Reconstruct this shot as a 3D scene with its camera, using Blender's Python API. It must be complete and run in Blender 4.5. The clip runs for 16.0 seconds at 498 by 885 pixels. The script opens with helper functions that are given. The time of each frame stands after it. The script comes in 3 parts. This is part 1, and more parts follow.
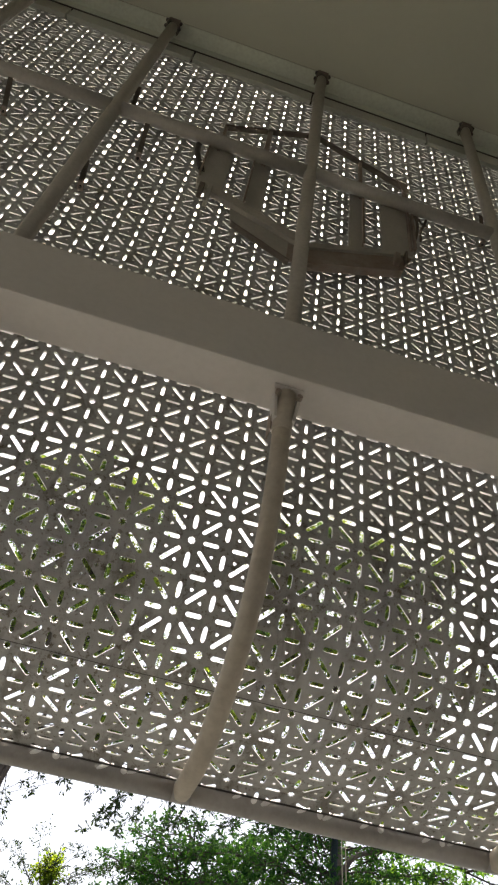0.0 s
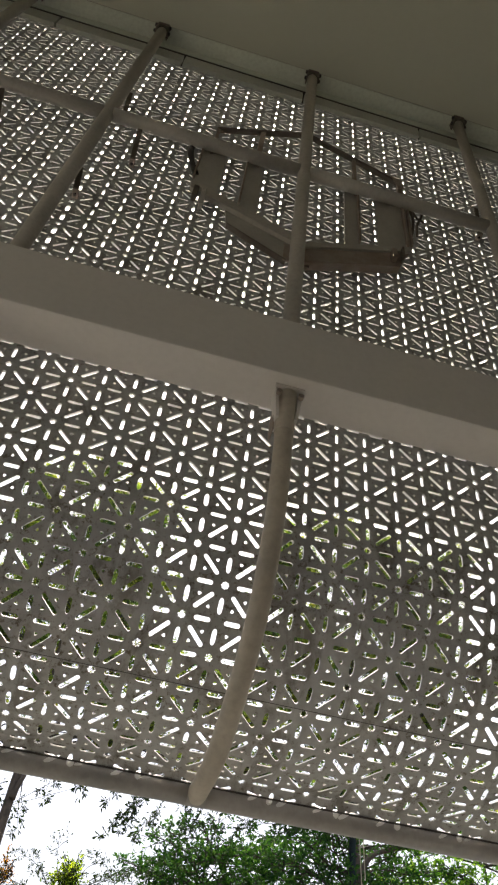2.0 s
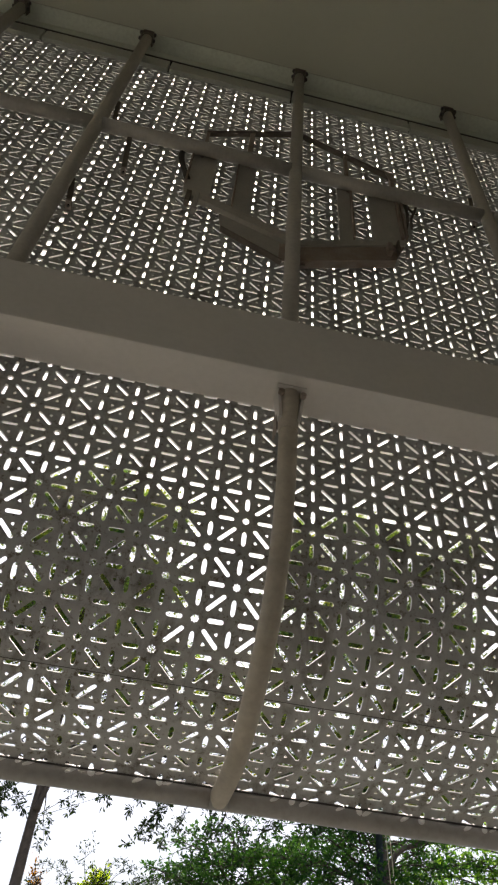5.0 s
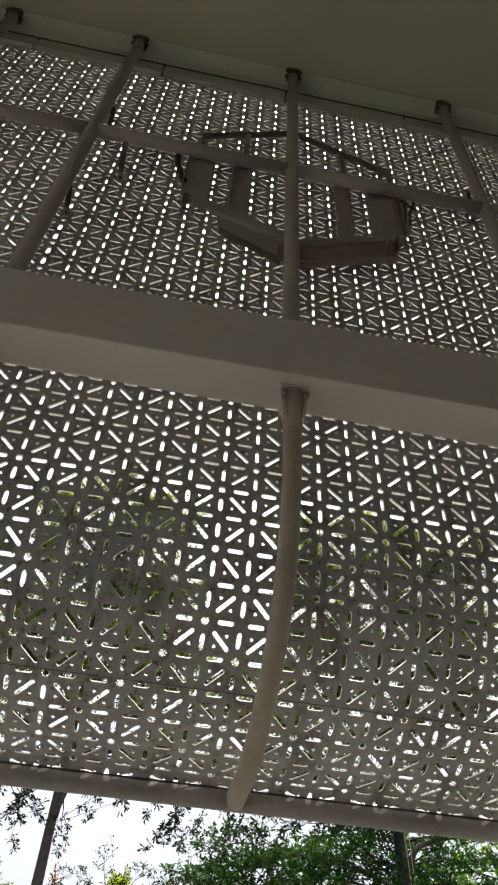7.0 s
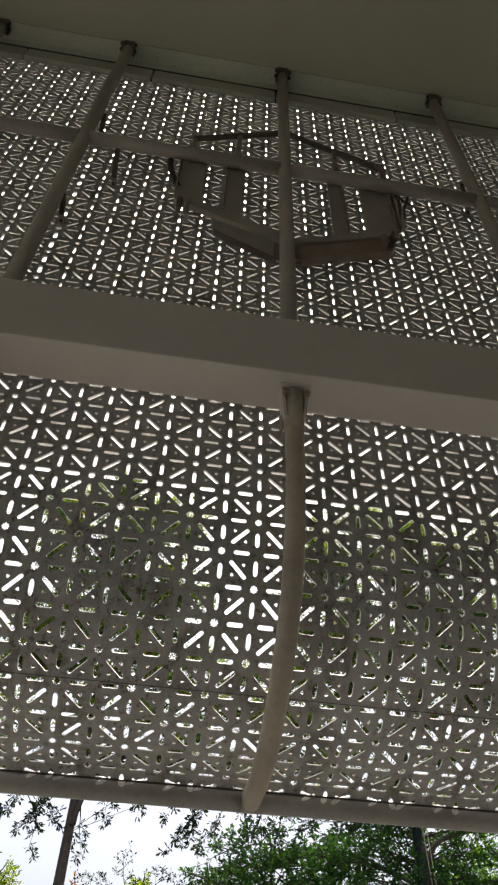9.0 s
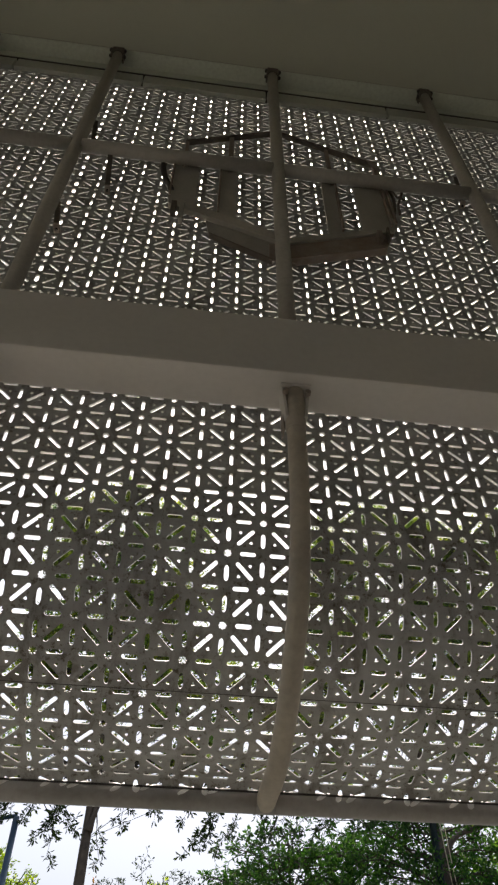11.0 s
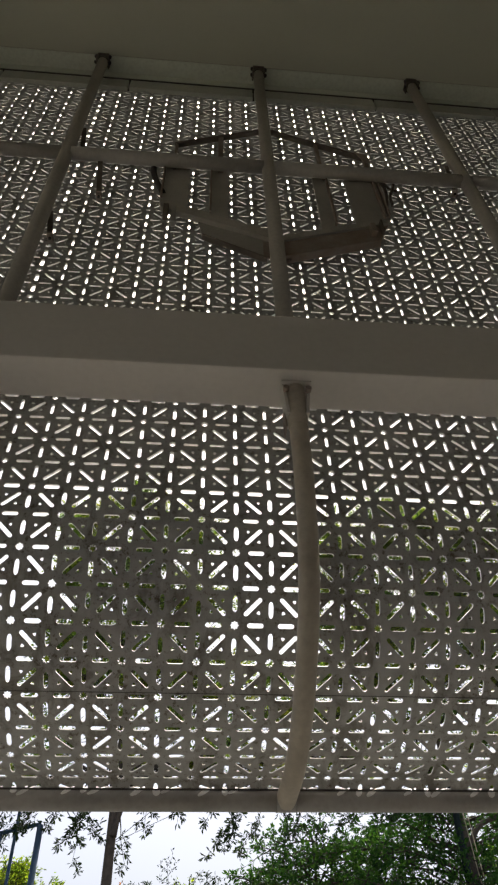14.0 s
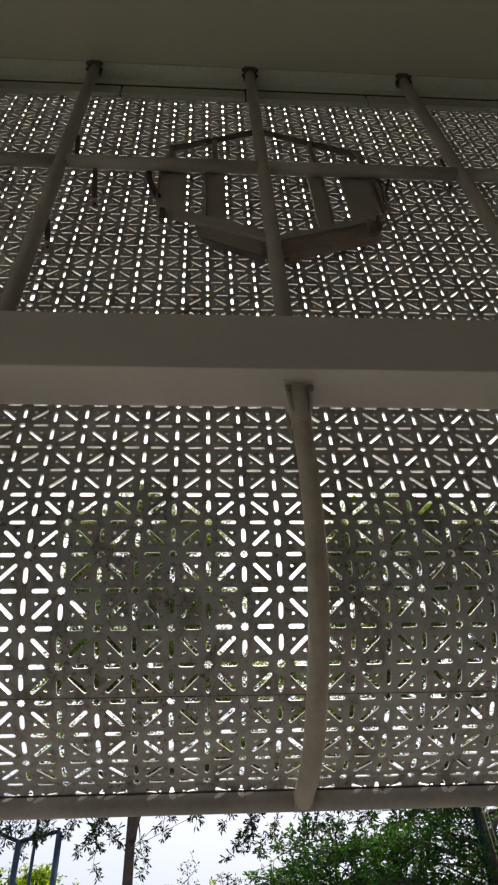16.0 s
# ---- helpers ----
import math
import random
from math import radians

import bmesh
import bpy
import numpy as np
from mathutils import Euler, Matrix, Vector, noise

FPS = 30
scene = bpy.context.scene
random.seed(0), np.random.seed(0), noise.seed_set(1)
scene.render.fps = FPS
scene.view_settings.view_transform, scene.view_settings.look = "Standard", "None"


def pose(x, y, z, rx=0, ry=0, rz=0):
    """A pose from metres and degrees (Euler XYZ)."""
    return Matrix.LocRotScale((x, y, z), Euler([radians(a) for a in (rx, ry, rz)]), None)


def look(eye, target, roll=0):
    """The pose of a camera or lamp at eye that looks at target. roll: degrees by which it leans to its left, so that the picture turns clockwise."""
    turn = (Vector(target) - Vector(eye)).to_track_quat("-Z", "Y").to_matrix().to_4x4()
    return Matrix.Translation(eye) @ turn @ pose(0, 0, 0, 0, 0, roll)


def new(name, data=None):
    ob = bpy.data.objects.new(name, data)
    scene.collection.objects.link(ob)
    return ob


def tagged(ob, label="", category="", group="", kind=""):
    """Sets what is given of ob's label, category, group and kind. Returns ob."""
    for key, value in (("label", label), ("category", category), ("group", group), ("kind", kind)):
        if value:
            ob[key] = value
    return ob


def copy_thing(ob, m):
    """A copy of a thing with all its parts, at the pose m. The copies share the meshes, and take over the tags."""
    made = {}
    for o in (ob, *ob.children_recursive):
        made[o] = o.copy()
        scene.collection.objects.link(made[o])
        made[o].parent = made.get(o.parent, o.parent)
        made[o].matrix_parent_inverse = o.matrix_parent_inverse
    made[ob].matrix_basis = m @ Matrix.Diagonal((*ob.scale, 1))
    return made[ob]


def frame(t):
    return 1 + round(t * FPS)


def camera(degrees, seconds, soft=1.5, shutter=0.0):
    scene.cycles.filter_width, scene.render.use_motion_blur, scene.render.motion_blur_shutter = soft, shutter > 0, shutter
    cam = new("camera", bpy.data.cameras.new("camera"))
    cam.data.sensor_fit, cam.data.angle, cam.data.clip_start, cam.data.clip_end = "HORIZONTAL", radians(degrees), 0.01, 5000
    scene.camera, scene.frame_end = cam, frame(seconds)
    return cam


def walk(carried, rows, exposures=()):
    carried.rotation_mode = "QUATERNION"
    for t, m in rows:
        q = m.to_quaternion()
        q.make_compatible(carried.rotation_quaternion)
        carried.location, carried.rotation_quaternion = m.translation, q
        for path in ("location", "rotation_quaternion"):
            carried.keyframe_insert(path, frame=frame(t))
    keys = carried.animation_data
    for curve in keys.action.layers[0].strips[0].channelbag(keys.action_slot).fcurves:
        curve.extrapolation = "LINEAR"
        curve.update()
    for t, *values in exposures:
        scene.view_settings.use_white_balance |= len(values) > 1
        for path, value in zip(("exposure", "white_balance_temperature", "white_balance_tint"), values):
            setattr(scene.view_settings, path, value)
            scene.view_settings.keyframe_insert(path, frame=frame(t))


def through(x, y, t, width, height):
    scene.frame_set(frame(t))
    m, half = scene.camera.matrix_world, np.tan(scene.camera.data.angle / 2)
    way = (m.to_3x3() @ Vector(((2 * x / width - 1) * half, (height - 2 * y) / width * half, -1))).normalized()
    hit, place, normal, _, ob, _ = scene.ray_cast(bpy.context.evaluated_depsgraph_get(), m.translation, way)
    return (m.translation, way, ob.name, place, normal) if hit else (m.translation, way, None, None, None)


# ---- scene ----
# Everything hangs on one module: the pitch of the cut-out pattern in the screen.
A = 0.125                      # pattern pitch in metres
BASE = 4.521                   # height of pattern row 0 above the paving


def U(j):
    """Height of pattern row j."""
    return BASE + A * j


# ---- camera and walk ----
cam = camera(38.87, 16.0, soft=2.3)
PATH = (
    # seconds, x, y, z, turn about x, y, z
    (0.0, 0.0585, -1.9533, 1.4988, 136.258, -6.404, -16.267),
    (0.5, 0.0597, -1.9536, 1.4988, 136.242, -6.095, -15.842),
    (1.0, 0.0608, -1.9538, 1.4988, 136.240, -5.856, -15.461),
    (1.5, 0.0620, -1.9541, 1.4988, 136.218, -5.589, -15.053),
    (2.0, 0.0631, -1.9544, 1.4988, 136.190, -5.267, -14.600),
    (2.5, 0.0642, -1.9547, 1.4988, 136.161, -4.987, -14.209),
    (3.0, 0.0654, -1.9550, 1.4989, 136.131, -4.680, -13.790),
    (3.5, 0.0665, -1.9553, 1.4989, 136.136, -4.436, -13.387),
    (4.0, 0.0676, -1.9556, 1.4989, 136.150, -4.124, -12.938),
    (6.5, 0.0733, -1.9574, 1.4990, 136.073, -2.982, -10.947),
    (7.0, 0.0744, -1.9578, 1.4990, 136.075, -2.704, -10.478),
    (7.5, 0.0755, -1.9582, 1.4991, 136.068, -2.451, -10.087),
    (8.0, 0.0766, -1.9587, 1.4991, 136.065, -2.141, -9.667),
    (8.5, 0.0778, -1.9591, 1.4992, 136.069, -1.754, -9.150),
    (9.0, 0.0789, -1.9595, 1.4992, 136.072, -1.437, -8.739),
    (11.5, 0.0844, -1.9619, 1.4995, 136.135, 0.065, -6.681),
    (12.0, 0.0855, -1.9625, 1.4995, 136.097, 0.370, -6.281),
    (12.5, 0.0866, -1.9630, 1.4996, 136.076, 0.689, -5.848),
    (13.0, 0.0877, -1.9635, 1.4996, 136.040, 0.943, -5.488),
    (13.5, 0.0888, -1.9641, 1.4997, 136.052, 1.165, -5.163),
    (14.0, 0.0899, -1.9646, 1.4998, 136.056, 1.435, -4.778),
    (14.5, 0.0910, -1.9652, 1.4998, 136.059, 1.671, -4.387),
    (15.0, 0.0921, -1.9658, 1.4999, 136.071, 2.016, -3.967),
    (15.5, 0.0932, -1.9664, 1.5000, 136.106, 2.258, -3.513),
    (16.0, 0.0943, -1.9670, 1.5001, 136.155, 2.556, -3.003),
)
walk(cam, [(t, pose(x, y, z, rx, ry, rz)) for t, x, y, z, rx, ry, rz in PATH],
     exposures=((0.0, 1.65), (4.0, 1.36), (8.0, 1.07), (12.0, 0.97), (16.0, 0.92)))

# ---- world and sun: bright overcast sky ----
world = bpy.data.worlds.new("sky")
scene.world = world
world.use_nodes = True
wn = world.node_tree.nodes
sky = wn.new("ShaderNodeTexSky")
sky.sky_type = "NISHITA"
sky.sun_disc = False
sky.sun_elevation, sky.sun_rotation = radians(74), radians(20)
sky.air_density, sky.dust_density, sky.ozone_density = 1.0, 10.0, 0.0
wn["Background"].inputs["Strength"].default_value = 0.15
world.node_tree.links.new(sky.outputs["Color"], wn["Background"].inputs["Color"])

sun_data = bpy.data.lights.new("sun", "SUN")
sun_data.energy, sun_data.angle, sun_data.color = 2.0, radians(4), (1.0, 0.965, 0.91)
sun = new("sun", sun_data)
sun.matrix_world = look((0, 0, 0), (-0.12, -0.25, -0.96))


# ---- materials ----
def material(name, colour, colour2, scale=3.0, rough=0.5, metal=0.0, bump=0.15, fine=60.0, spread=0.5, speck=0.0, island=0.0, grime=0.0):
    """Two-scale procedural surface: broad stains between two colours, fine grain in tone and relief."""
    m = bpy.data.materials.new(name)
    m.use_nodes = True
    n, l = m.node_tree.nodes, m.node_tree.links
    bsdf = n["Principled BSDF"]
    geo = n.new("ShaderNodeNewGeometry")
    big = n.new("ShaderNodeTexNoise")
    big.inputs["Scale"].default_value, big.inputs["Detail"].default_value = scale, 6
    big.inputs["Roughness"].default_value = 0.62
    small = n.new("ShaderNodeTexNoise")
    small.inputs["Scale"].default_value, small.inputs["Detail"].default_value = fine, 4
    for tex in (big, small):
        l.new(geo.outputs["Position"], tex.inputs["Vector"])
    ramp = n.new("ShaderNodeValToRGB")
    ramp.color_ramp.elements[0].position = 0.5 - spread / 2
    ramp.color_ramp.elements[1].position = 0.5 + spread / 2
    ramp.color_ramp.elements[0].color = (*colour2, 1)
    ramp.color_ramp.elements[1].color = (*colour, 1)
    l.new(big.outputs["Fac"], ramp.inputs["Fac"])
    grain = n.new("ShaderNodeMixRGB")
    grain.blend_type = "MULTIPLY"
    grain.inputs["Fac"].default_value = max(0.04, 0.25 + speck)
    tone = n.new("ShaderNodeValToRGB")
    tone.color_ramp.elements[0].position, tone.color_ramp.elements[1].position = 0.3, 0.6
    tone.color_ramp.elements[0].color = (0.55, 0.53, 0.5, 1)
    l.new(small.outputs["Fac"], tone.inputs["Fac"])
    l.new(ramp.outputs["Color"], grain.inputs["Color1"])
    l.new(tone.outputs["Color"], grain.inputs["Color2"])
    last = grain.outputs["Color"]
    if grime:
        dirt = n.new("ShaderNodeTexNoise")
        dirt.inputs["Scale"].default_value, dirt.inputs["Detail"].default_value = 8.0, 8
        dirt.inputs["Roughness"].default_value, dirt.inputs["Distortion"].default_value = 0.7, 0.6
        tall = n.new("ShaderNodeMapping")
        tall.inputs["Scale"].default_value = (1.0, 0.6, 0.45)
        l.new(geo.outputs["Position"], tall.inputs["Vector"])
        l.new(tall.outputs["Vector"], dirt.inputs["Vector"])
        mask = n.new("ShaderNodeValToRGB")
        mask.color_ramp.elements[0].position, mask.color_ramp.elements[1].position = 0.37, 0.47
        mask.color_ramp.elements[0].color = (0.42, 0.375, 0.31, 1)
        l.new(dirt.outputs["Fac"], mask.inputs["Fac"])
        soil = n.new("ShaderNodeMixRGB")
        soil.blend_type, soil.inputs["Fac"].default_value = "MULTIPLY", grime
        l.new(last, soil.inputs["Color1"])
        l.new(mask.outputs["Color"], soil.inputs["Color2"])
        last = soil.outputs["Color"]
        spots = n.new("ShaderNodeTexNoise")
        spots.inputs["Scale"].default_value, spots.inputs["Detail"].default_value = 42.0, 5
        spots.inputs["Roughness"].default_value = 0.75
        l.new(geo.outputs["Position"], spots.inputs["Vector"])
        fleck = n.new("ShaderNodeValToRGB")
        fleck.color_ramp.elements[0].position, fleck.color_ramp.elements[1].position = 0.36, 0.46
        fleck.color_ramp.elements[0].color = (0.38, 0.31, 0.23, 1)
        l.new(spots.outputs["Fac"], fleck.inputs["Fac"])
        where = n.new("ShaderNodeMath")
        where.operation = "MULTIPLY_ADD"
        where.inputs[1].default_value, where.inputs[2].default_value = -5.0, 3.3
        where.use_clamp = True
        l.new(big.outputs["Fac"], where.inputs[0])
        rust = n.new("ShaderNodeMixRGB")
        rust.blend_type = "MULTIPLY"
        l.new(where.outputs[0], rust.inputs["Fac"])
        l.new(last, rust.inputs["Color1"])
        l.new(fleck.outputs["Color"], rust.inputs["Color2"])
        last = rust.outputs["Color"]
    if island:
        hsv = n.new("ShaderNodeHueSaturation")
        mul = n.new("ShaderNodeMath")
        mul.operation = "MULTIPLY_ADD"
        mul.inputs[1].default_value, mul.inputs[2].default_value = island, 1 - island / 2
        l.new(geo.outputs["Random Per Island"], mul.inputs[0])
        l.new(mul.outputs[0], hsv.inputs["Value"])
        hue = n.new("ShaderNodeMath")
        hue.operation = "MULTIPLY_ADD"
        hue.inputs[1].default_value, hue.inputs[2].default_value = -0.05 * island, 0.5 + 0.025 * island
        l.new(geo.outputs["Random Per Island"], hue.inputs[0])
        l.new(hue.outputs[0], hsv.inputs["Hue"])
        l.new(last, hsv.inputs["Color"])
        last = hsv.outputs["Color"]
    l.new(last, bsdf.inputs["Base Color"])
    rr = n.new("ShaderNodeMath")
    rr.operation = "MULTIPLY_ADD"
    rr.inputs[1].default_value, rr.inputs[2].default_value = 0.3, rough - 0.15
    l.new(small.outputs["Fac"], rr.inputs[0])
    l.new(rr.outputs[0], bsdf.inputs["Roughness"])
    bsdf.inputs["Metallic"].default_value = metal
    if bump:
        b = n.new("ShaderNodeBump")
        b.inputs["Strength"].default_value, b.inputs["Distance"].default_value = bump, 0.004
        l.new(small.outputs["Fac"], b.inputs["Height"])
        l.new(b.outputs["Normal"], bsdf.inputs["Normal"])
    return m


M_PANEL = material("painted_sheet_metal", (0.60, 0.605, 0.585), (0.45, 0.45, 0.43), 3.2, 0.45, 0.0, 0.08, 22, 0.35, 0.15, 0.0, 0.7)
# slot edges paler than the sheet: skylight on them is put into the colour
M_EDGE = material("sky_lit_cut_edge", (0.80, 0.79, 0.76), (0.70, 0.69, 0.66), 6.0, 0.5, 0.0, 0.05, 40, 0.5)
M_TUBE = material("painted_steel_tube", (0.60, 0.54, 0.44), (0.44, 0.39, 0.315), 7.0, 0.48, 0.0, 0.06, 45, 0.35, 0.0)
M_RAIL = material("worn_rail_paint", (0.43, 0.41, 0.38), (0.32, 0.305, 0.285), 5.0, 0.45, 0.1, 0.08, 40, 0.6)
for key, value in (("Coat Weight", 0.6), ("Coat Roughness", 0.2), ("Coat IOR", 1.5)):
    M_RAIL.node_tree.nodes["Principled BSDF"].inputs[key].default_value = value
M_POST = material("grey_post_paint", (0.53, 0.50, 0.435), (0.44, 0.415, 0.355), 4.0, 0.85, 0.0, 0.06, 45, 0.6)
M_POST.node_tree.nodes["Principled BSDF"].inputs["Specular IOR Level"].default_value = 0.15
M_BEAM = material("painted_beam", (0.775, 0.738, 0.682), (0.695, 0.662, 0.612), 1.1, 0.55, 0.0, 0.03, 30, 0.7, -0.15)
M_CEIL = material("ceiling_board", (0.50, 0.505, 0.40), (0.475, 0.48, 0.38), 0.5, 0.75, 0.0, 0.02, 20, 0.9, -0.2)
M_TRIM = material("header_sheet", (0.68, 0.71, 0.60), (0.58, 0.61, 0.515), 2.0, 0.5, 0.0, 0.05, 40, 0.6)
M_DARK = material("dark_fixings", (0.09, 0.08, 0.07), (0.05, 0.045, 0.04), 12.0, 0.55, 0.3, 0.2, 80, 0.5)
M_RUST = material("rusting_plate", (0.40, 0.35, 0.295), (0.24, 0.17, 0.125), 7.0, 0.6, 0.1, 0.25, 60, 0.45)
M_IRON = material("dark_rusty_iron", (0.21, 0.18, 0.145), (0.11, 0.085, 0.065), 9.0, 0.65, 0.1, 0.25, 60, 0.45)
M_PLATE = material("grey_plate", (0.47, 0.45, 0.395), (0.38, 0.355, 0.31), 4.0, 0.5, 0.1, 0.12, 50, 0.5)
M_WALL = material("plaster_wall", (0.76, 0.74, 0.69), (0.68, 0.66, 0.61), 1.2, 0.8, 0.0, 0.3, 60, 0.6)
M_FLOOR = material("paving", (0.32, 0.302, 0.255), (0.245, 0.23, 0.193), 0.9, 0.75, 0.0, 0.3, 50, 0.5, 0.2)
M_GROUND = material("grey_paving", (0.06, 0.061, 0.053), (0.042, 0.043, 0.036), 0.35, 0.9, 0.0, 0.5, 25, 0.4, 0.3)
M_BARK = material("bark", (0.055, 0.044, 0.033), (0.02, 0.016, 0.012), 14.0, 0.9, 0.0, 0.9, 40, 0.5, 0.3)
M_TRUNK = material("grey_brown_bark", (0.115, 0.092, 0.07), (0.045, 0.035, 0.027), 9.0, 0.9, 0.0, 0.9, 30, 0.5, 0.3)
# pale colour for the light that spills through the slots onto the rail
M_SPILL = material("slot_light_paint", (0.92, 0.91, 0.88), (0.84, 0.83, 0.80), 8.0, 0.5, 0.0, 0.05, 40, 0.5)
M_STRIP = material("dull_header_sheet", (0.54, 0.55, 0.47), (0.44, 0.455, 0.385), 2.0, 0.55, 0.0, 0.05, 40, 0.6)
M_LAMP = material("teal_pole_paint", (0.006, 0.015, 0.016), (0.004, 0.01, 0.011), 4.0, 0.8, 0.0, 0.05, 30, 0.5)
M_LAMP.node_tree.nodes["Principled BSDF"].inputs["Specular IOR Level"].default_value = 0.2
M_BLUE = material("blue_grey_paint", (0.025, 0.06, 0.11), (0.015, 0.04, 0.07), 4.0, 0.8, 0.1, 0.05, 30, 0.5)
M_CABLE = material("pale_cable", (0.42, 0.36, 0.24), (0.3, 0.25, 0.16), 6.0, 0.5, 0.0, 0.05, 60, 0.5)


def leaf_material(name, c1, c2, through=0.55):
    m = material(name, c1, c2, 1.6, 0.5, 0.0, 0.0, 30, 0.35, 0.0, 0.9)
    n, l = m.node_tree.nodes, m.node_tree.links
    bsdf, out = n["Principled BSDF"], n["Material Output"]
    bsdf.inputs["Specular IOR Level"].default_value = 0.12
    src = bsdf.inputs["Base Color"].links[0].from_socket
    tr = n.new("ShaderNodeBsdfTranslucent")
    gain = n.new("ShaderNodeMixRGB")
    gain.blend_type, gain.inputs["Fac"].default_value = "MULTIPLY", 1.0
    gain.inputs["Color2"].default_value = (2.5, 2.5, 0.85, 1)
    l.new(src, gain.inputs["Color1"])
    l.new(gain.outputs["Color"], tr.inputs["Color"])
    mix = n.new("ShaderNodeMixShader")
    mix.inputs["Fac"].default_value = through
    l.new(bsdf.outputs["BSDF"], mix.inputs[1])
    l.new(tr.outputs["BSDF"], mix.inputs[2])
    l.new(mix.outputs["Shader"], out.inputs["Surface"])
    return m


M_LEAF = leaf_material("green_leaves", (0.085, 0.165, 0.032), (0.035, 0.095, 0.024), 0.65)
M_LEAF2 = leaf_material("dark_green_leaves", (0.036, 0.098, 0.026), (0.010, 0.036, 0.012), 0.42)
# shade put into the leaf colour: dark and hardly translucent
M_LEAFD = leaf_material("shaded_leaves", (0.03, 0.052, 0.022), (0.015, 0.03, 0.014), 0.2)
# lighter, yellower copy: the glow of light from behind is in the colour
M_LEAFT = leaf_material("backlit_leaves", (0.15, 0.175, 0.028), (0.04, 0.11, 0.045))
M_LEAFY = leaf_material("yellow_green_leaves", (0.15, 0.19, 0.025), (0.08, 0.14, 0.022))
M_LEAFO = leaf_material("orange_leaves", (0.24, 0.08, 0.02), (0.14, 0.09, 0.02))


# ---- mesh helpers ----
def part(name, data, mat, parent=None, label=""):
    """Links a bmesh or mesh as one object, under parent if given."""
    if isinstance(data, bmesh.types.BMesh):
        me = bpy.data.meshes.new(name)
        data.to_mesh(me)
        data.free()
    else:
        me = data
    if not me.materials:
        me.materials.append(mat)
    ob = new(name, me)
    if parent:
        ob.parent = parent
    if label:
        ob["label"] = label
    return ob


def thing(name, label, category, group="", kind="", at=(0, 0, 0)):
    e = new(name)
    e.empty_display_size = 0.2
    e.location = at
    return tagged(e, label, category, group, kind)


def box(x0, x1, y0, y1, z0, z1, bevel=0.0, bm=None):
    bm = bm or bmesh.new()
    r = bmesh.ops.create_cube(bm, size=1.0)
    bmesh.ops.scale(bm, vec=(x1 - x0, y1 - y0, z1 - z0), verts=r["verts"])
    bmesh.ops.translate(bm, vec=((x0 + x1) / 2, (y0 + y1) / 2, (z0 + z1) / 2), verts=r["verts"])
    if bevel:
        es = list({e for v in r["verts"] for e in v.link_edges})
        bmesh.ops.bevel(bm, geom=es, offset=bevel, segments=2, affect="EDGES", profile=0.6)
    return bm


def bar(p, q, w, d, bevel=0.002, side=(0, 1, 0), bm=None):
    """A straight flat bar from p to q, w wide across and d deep along side."""
    p, q, side = Vector(p), Vector(q), Vector(side).normalized()
    ax = (q - p)
    n = ax.length
    ax.normalize()
    across = ax.cross(side).normalized()
    side = across.cross(ax)
    own = bm is None
    bm = bm or bmesh.new()
    r = bmesh.ops.create_cube(bm, size=1.0)
    m = Matrix((across * w, side * d, ax * n)).transposed().to_4x4()
    bmesh.ops.transform(bm, matrix=Matrix.Translation((p + q) / 2) @ m, verts=r["verts"])
    if bevel:
        bmesh.ops.bevel(bm, geom=list({e for v in r["verts"] for e in v.link_edges}), offset=bevel, segments=2, affect="EDGES")
    if own:
        bmesh.ops.recalc_face_normals(bm, faces=bm.faces)
    return bm


def tube_data(pts, radii, sides=20, caps=True):
    """Vertices and faces of a round tube along a polyline."""
    pts = [Vector(p) for p in pts]
    if not isinstance(radii, (list, tuple)):
        radii = [radii] * len(pts)
    verts, faces = [], []
    ref = None
    for k, p in enumerate(pts):
        t = (pts[min(k + 1, len(pts) - 1)] - pts[max(k - 1, 0)]).normalized()
        if ref is None:
            ref = t.orthogonal().normalized()
        ref = (ref - t * ref.dot(t)).normalized()
        other = t.cross(ref)
        for s in range(sides):
            a = 2 * math.pi * s / sides
            verts.append(p + (ref * math.cos(a) + other * math.sin(a)) * radii[k])
        if k:
            o = (k - 1) * sides
            faces += [(o + s, o + (s + 1) % sides, o + sides + (s + 1) % sides, o + sides + s) for s in range(sides)]
    if caps:
        faces.append(tuple(range(sides))[::-1])
        o = (len(pts) - 1) * sides
        faces.append(tuple(range(o, o + sides)))
    return verts, faces


def tube(pts, radii, sides=20, caps=True):
    v, f = tube_data(pts, radii, sides, caps)
    me = bpy.data.meshes.new("tube")
    me.from_pydata([tuple(c) for c in v], [], f)
    for poly in me.polygons:
        poly.use_smooth = len(poly.vertices) == 4
    return me


def smooth_path(ctrl, steps=8):
    """Catmull-Rom through control points."""
    c = [Vector(p) for p in ctrl]
    c = [c[0] * 2 - c[1]] + c + [c[-1] * 2 - c[-2]]
    out = []
    for k in range(1, len(c) - 2):
        for s in range(steps):
            t = s / steps
            a, b, d, e = c[k - 1], c[k], c[k + 1], c[k + 2]
            out.append(0.5 * (2 * b + (d - a) * t + (2 * a - 5 * b + 4 * d - e) * t * t + (3 * b - a - 3 * d + e) * t ** 3))
    out.append(c[-2])
    return out


# ---- setting: ground, hall ----
XW = 38 * A                    # half width of the hall
YB = -6.0                      # back wall
ZC = U(26.95)                   # ceiling height

